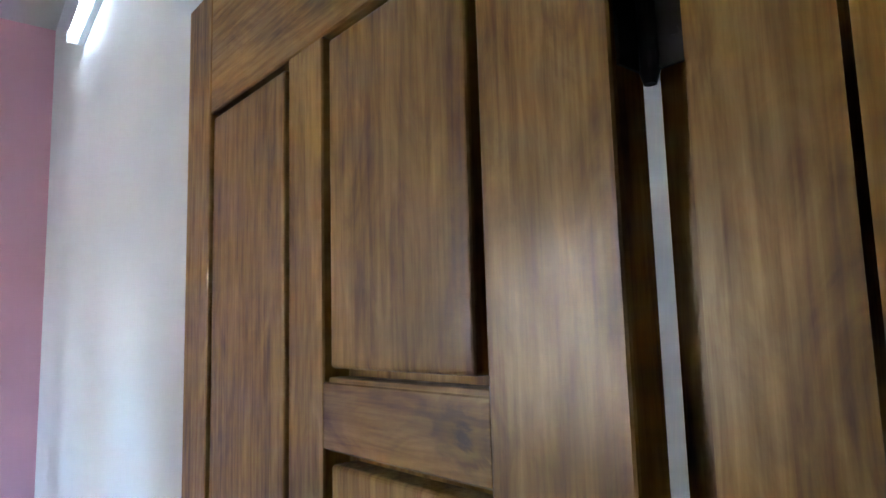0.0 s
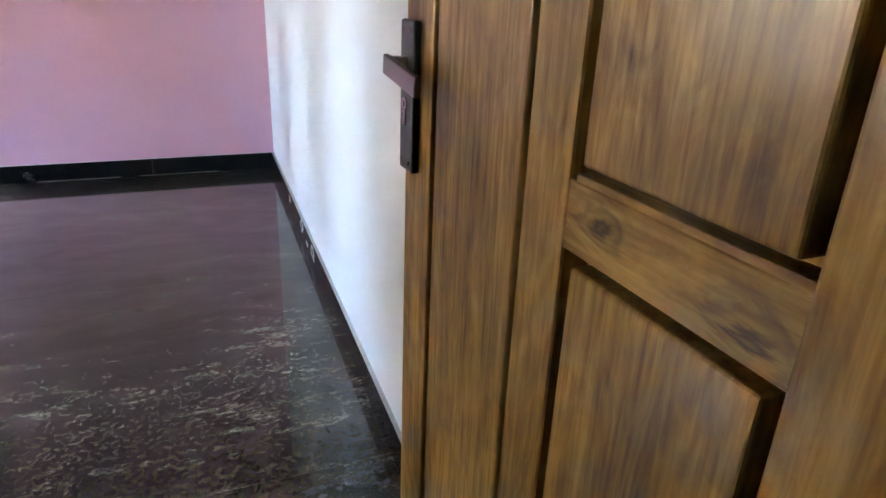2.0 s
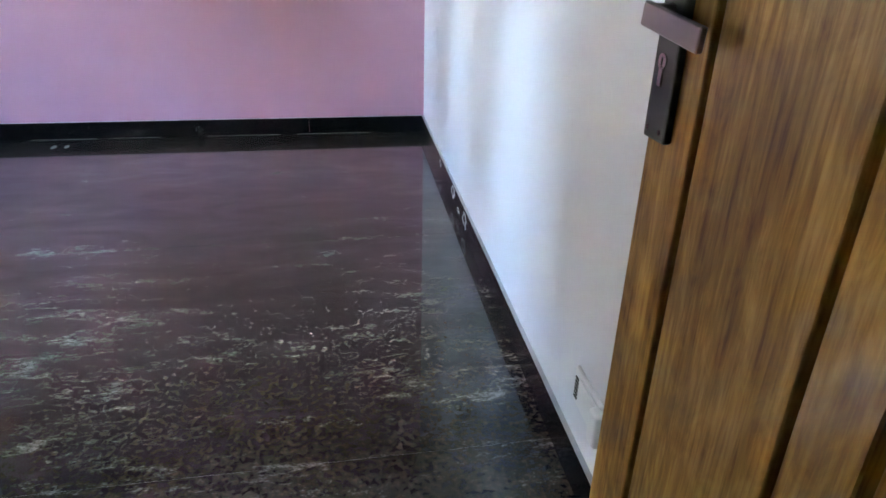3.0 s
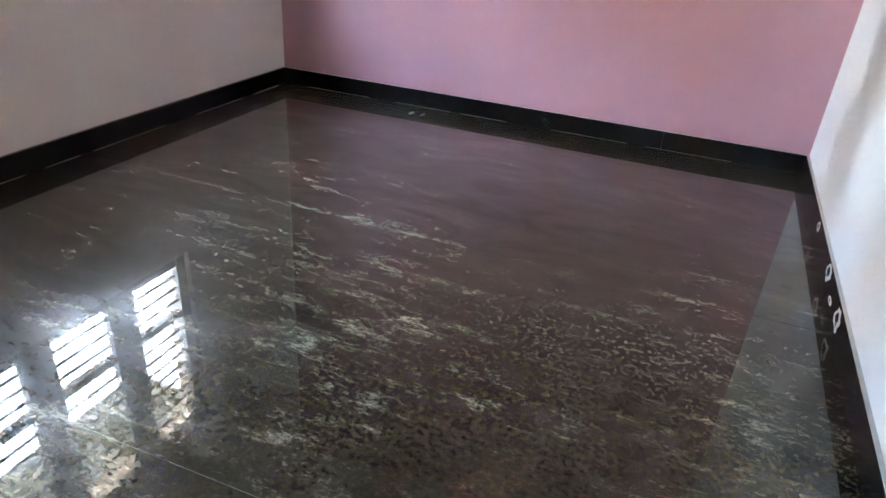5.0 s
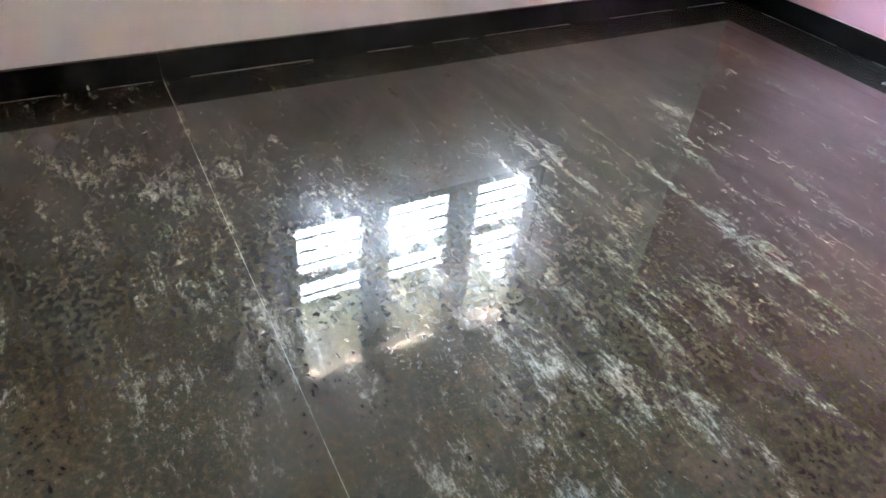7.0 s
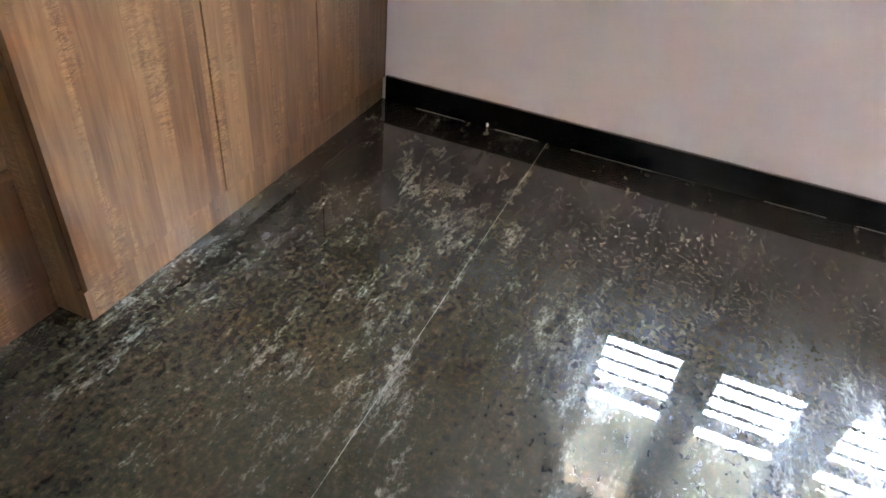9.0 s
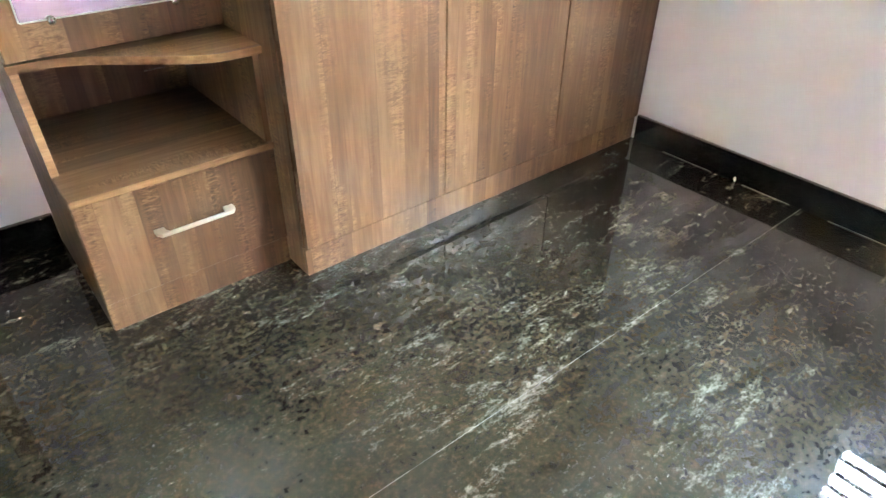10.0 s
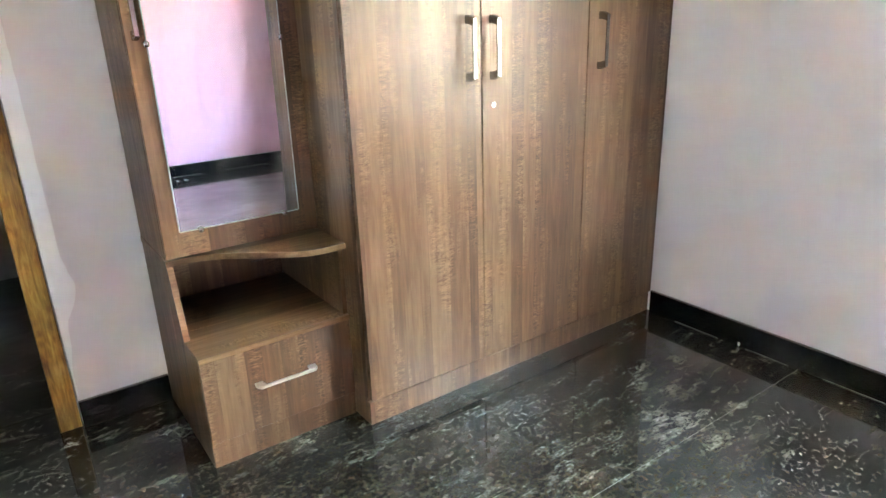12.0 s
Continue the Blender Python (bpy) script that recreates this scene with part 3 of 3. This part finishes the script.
    leaf.matrix_world = Matrix.Translation(hinge) @ pose(0, 0, 0, 0, 0, 1.5)
    return leaf


door_leaf()

# ---- wall lamp and low socket on the east wall ----
LZ = 2.845
lamp = thing("batten_light", (XC - 0.04, 3.0, LZ), "lit white tube batten lamp fixed to the wall", "wall lamp")
part("housing", east(one_box(XC - 0.03, XC + 0.002, 2.68, 3.30, LZ - 0.025, LZ + 0.025, bevel=0.004)), M_PLASTIC, lamp)
bm = bmesh.new()
rod(bm, (XC - 0.045, 2.695, LZ), (XC - 0.045, 3.285, LZ), 0.022, 20)
part("tube", east(bm), M_TUBE, lamp, "glowing cool white tube", smooth=True)
for y in (2.68, 3.285):
    part("end_cap", east(one_box(XC - 0.07, XC - 0.004, y, y + 0.015, LZ - 0.028, LZ + 0.028, bevel=0.003)), M_PLASTIC, lamp)

socket = thing("socket_plate", (XC - 0.1, 1.38, 0.21), "low white plastic switch plate set above the skirting", "switch plate")
part("plate", east(one_box(XC - 0.009, XC + 0.002, 1.31, 1.46, 0.205, 0.297, bevel=0.003)), M_PLASTIC, socket)
part("inset", east(one_box(XC - 0.0125, XC - 0.008, 1.322, 1.425, 0.217, 0.285, bevel=0.0015)), M_PLASTIC, socket)
part("nub", east(one_box(XC - 0.026, XC - 0.002, 1.285, 1.328, 0.205, 0.290, bevel=0.009, segments=3)), M_PLASTIC, socket, "rounded white end piece")
bm = bmesh.new()
for i in range(6):
    box(bm, XC - 0.0115, XC - 0.008, 1.432, 1.450, 0.221 + i * 0.010, 0.225 + i * 0.010)
part("grille", east(bm), M_BAR, socket)

# ---- wardrobe ----
def d_pull(name, parent, x, y, z0, z1, material, out=0.044, level=False, flat=0.015):
    """A strap handle bowed out from a front, upright or level."""
    bm = bmesh.new()
    L = z1 - z0
    outline = [(0, 0), (0.020, 0), (out, 0.010), (out, L - 0.010), (0.020, L), (0, L), (0, L - 0.026), (0.014, L - 0.026), (out - 0.007, L - 0.032), (out - 0.007, 0.032), (0.014, 0.026), (0, 0.026)]
    if level:
        prism(bm, [(z0 + t, y + o) for o, t in outline], 2, x - flat / 2, x + flat / 2)
    else:
        prism(bm, [(y + o, z0 + t) for o, t in outline], 0, x - flat / 2, x + flat / 2)
    es = [e for e in bm.edges]
    bmesh.ops.bevel(bm, geom=es, offset=0.0015, segments=1, affect='EDGES')
    return part(name, bm, material, parent, "satin metal strap handle")


def wardrobe():
    X0, X1, F, H = -3.452, -1.946, 0.851, 2.13
    w = thing("wardrobe", (-2.7, 0.53, 0), "three-door walnut laminate wardrobe standing against the wall", "wardrobe")
    part("side_panel", one_box(X1 - 0.018, X1, YD + 0.002, F - 0.0305, 0.0, 0.099), M_LAM_Y, w)
    part("side_panel", one_box(X1 - 0.018, X1, YD + 0.002, F - 0.020, 0.099, H, bevel=0.001), M_LAM_Y, w)
    part("side_panel", one_box(X0, X0 + 0.018, YD + 0.002, F - 0.020, 0.0, H, bevel=0.001), M_LAM_Y, w)
    part("top_panel", one_box(X0 + 0.018, X1 - 0.018, YD + 0.002, F - 0.020, H - 0.018, H), M_LAM, w)
    part("back_panel", one_box(X0 + 0.018, X1 - 0.018, YD + 0.002, YD + 0.008, 0.1, H - 0.018), M_LAM, w)
    part("bottom_panel", one_box(X0 + 0.018, X1 - 0.018, YD + 0.01, F - 0.060, 0.082, 0.1), M_LAM, w)
    part("plinth", one_box(X0, X1 - 0.0002, F - 0.0300, F - 0.0120, 0.0, 0.088, bevel=0.001), M_LAM, w)
    seams = (X1, -2.449, -2.957, X0)
    # seam shade as near-black strips; the divider behind is darkened to match
    for x in seams[1:3]:
        part("seam_shade", one_box(x - 0.0033, x + 0.0033, F - 0.0175, F - 0.015, 0.103, H - 0.002), M_GAP_SHADE, w)
        part("divider", one_box(x - 0.009, x + 0.009, YD + 0.01, F - 0.0205, 0.1, H - 0.018), M_GAP_SHADE, w, "divider behind the doors, coloured as dark as shade")
    for i, (a, b) in enumerate(zip(seams, seams[1:])):
        z0 = 0.100
        d = part("door", one_box(b + 0.0034, a - 0.0034, F - 0.0185, F, z0, H), M_LAM, w)
        hx = (-2.390, -2.490, -3.016)[i]
        d_pull("handle", d, hx, F, 1.137, 1.342, M_NICKEL)
        if i == 1:
            bm = bmesh.new()
            rod(bm, (-2.497, F - 0.001, 1.053), (-2.497, F + 0.006, 1.053), 0.0105, 24, 0.0090)
            part("lock", bm, M_CHROME, d, "small round chrome lock")
    return w


def dresser():
    X0, X1, F, H = -1.943, -1.434, 0.744, 2.13
    M = 0.556                          # front of the mirror door's carcass
    TOP = 0.396
    w = thing("dresser", (-1.69, 0.47, 0), "walnut laminate dresser with mirror, open niche and drawer", "dresser")
    # left side panel, stepped: deep below the drawer top, slanting at the niche
    bm = bmesh.new()
    prism(bm, [(YD + 0.002, 0), (F - 0.019, 0), (F - 0.019, TOP - 0.018), (0.597, TOP), (0.597, TOP + 0.012), (0.538, 0.640), (M - 0.018, 0.660), (M - 0.018, H), (YD + 0.002, H)], 0, X1 - 0.018, X1)
    part("side_panel", bm, M_LAM_Y, w)
    part("side_panel", one_box(X0, X0 + 0.018, YD + 0.002, F - 0.02, 0.0, TOP - 0.019), M_LAM_Y, w)
    part("side_panel", one_box(X0 + 0.002, X0 + 0.018, YD + 0.002, 0.738, TOP + 0.001, 0.634, bevel=0.001), M_LAM_Y, w, "upright side of the niche")
    part("side_panel", one_box(X0, X0 + 0.018, YD + 0.002, M - 0.018, 0.658, H), M_LAM_Y, w)
    part("top_panel", one_box(X0 + 0.018, X1 - 0.018, YD + 0.002, M - 0.018, H - 0.018, H), M_LAM, w)
    part("back_panel", one_box(X0 + 0.018, X1 - 0.018, YD + 0.002, YD + 0.008, 0.1, H - 0.02), M_LAM, w)
    # pale front edge of the niche's side
    bm = bmesh.new()
    prism(bm, [(0.5975, TOP + 0.001), (0.6015, TOP + 0.001), (0.5425, 0.636), (0.5385, 0.636)], 0, X1 - 0.0185, X1 + 0.0002)
    part("edge_band", bm, M_EDGE, w, "pale edging strip")
    part("niche_floor", one_box(X0 + 0.001, X1 - 0.0005, YD + 0.01, F + 0.004, TOP - 0.0175, TOP, bevel=0.002), M_LAM_H, w)
    # curved shelf over the niche
    pts = []
    for i in range(25):
        t = i / 24
        k = min(1.0, max(0.0, (t - 0.12) / 0.74))
        y = 0.556 + 0.205 * k * k * (3 - 2 * k)
        pts.append((X1 + 0.004 + (X0 - X1 - 0.004) * t, y))
    bm = bmesh.new()
    prism(bm, pts + [(X0, YD + 0.01), (X1 + 0.004, YD + 0.01)], 2, 0.636, 0.656)
    shelf = part("shelf", bm, M_LAM_H, w, "shelf with a wavy front edge")
    bm = bmesh.new()
    prism(bm, pts + [(x, y + 0.0012) for x, y in reversed(pts)], 2, 0.6365, 0.6555)
    part("edge_band", bm, M_EDGE, shelf)
    part("edge_band", one_box(X0 + 0.002, X1 - 0.001, F + 0.0042, F + 0.0054, TOP - 0.0165, TOP - 0.001), M_EDGE, w)
    # outline of a cable cut-out low in the niche's back
    bm = bmesh.new()
    box(bm, -1.862, -1.858, YD + 0.008, YD + 0.012, 0.470, 0.520)
    box(bm, -1.862, -1.800, YD + 0.008, YD + 0.012, 0.466, 0.470)
    part("cable_clip", bm, M_STEEL, w, "thin bright metal strip")
    # mirror door
    door = part("mirror_door", one_box(X0 + 0.001, X1 - 0.001, M - 0.018, M, 0.660, H, bevel=0.001), M_LAM, w)
    bm = one_box(-1.878, -1.486, M + 0.0005, M + 0.0055, 0.741, 1.96, bevel=0.0012)
    bmesh.ops.rotate(bm, verts=bm.verts, cent=(0, M, 0.741), matrix=Matrix.Rotation(radians(-0.7), 3, 'X'))
    mirror = part("mirror", bm, M_MIRROR, door, "tall frameless mirror with polished edge")
    for x0, x1, z0, z1 in ((-1.879, -1.876, 0.741, 1.96), (-1.488, -1.485, 0.741, 1.96), (-1.876, -1.488, 0.739, 0.742)):
        bm = one_box(x0, x1, M + 0.0005, M + 0.0062, z0, z1)
        bmesh.ops.rotate(bm, verts=bm.verts, cent=(0, M, 0.741), matrix=Matrix.Rotation(radians(-0.7), 3, 'X'))
        part("mirror_edge", bm, M_GLASS_EDGE, mirror, "pale ground glass edge")
    for x, z in ((-1.550, 0.738), (-1.826, 0.738), (-1.880, 1.296), (-1.484, 1.293), (-1.880, 1.80), (-1.484, 1.80)):
        bm = bmesh.new()
        rod(bm, (x, M, z), (x, M + 0.010, z), 0.0085, 20)
        bmesh.ops.create_uvsphere(bm, u_segments=16, v_segments=8, radius=0.0098, matrix=Matrix.Translation((x, M + 0.012, z)) @ Matrix.Diagonal((1, 0.6, 1, 1)))
        part("mirror_clip", bm, M_CHROME, door, "round chrome mirror clip", smooth=True)
    d_pull("handle", door, -1.458, M, 1.303, 1.508, M_NICKEL)
    # drawer
    part("plinth", one_box(X0 + 0.0005, X1 - 0.0005, F - 0.0188, F - 0.010, 0.0, 0.086, bevel=0.001), M_LAM, w)
    front = part("drawer_front", one_box(X0 + 0.002, X1 - 0.0008, F - 0.0185, F, 0.0915, TOP - 0.020, bevel=0.0015), M_LAM, w)
    d_pull("handle", front, 0.252, F, -1.800, -1.592, M_SATIN, out=0.034, level=True, flat=0.011)
    return w


wardrobe()
dresser()
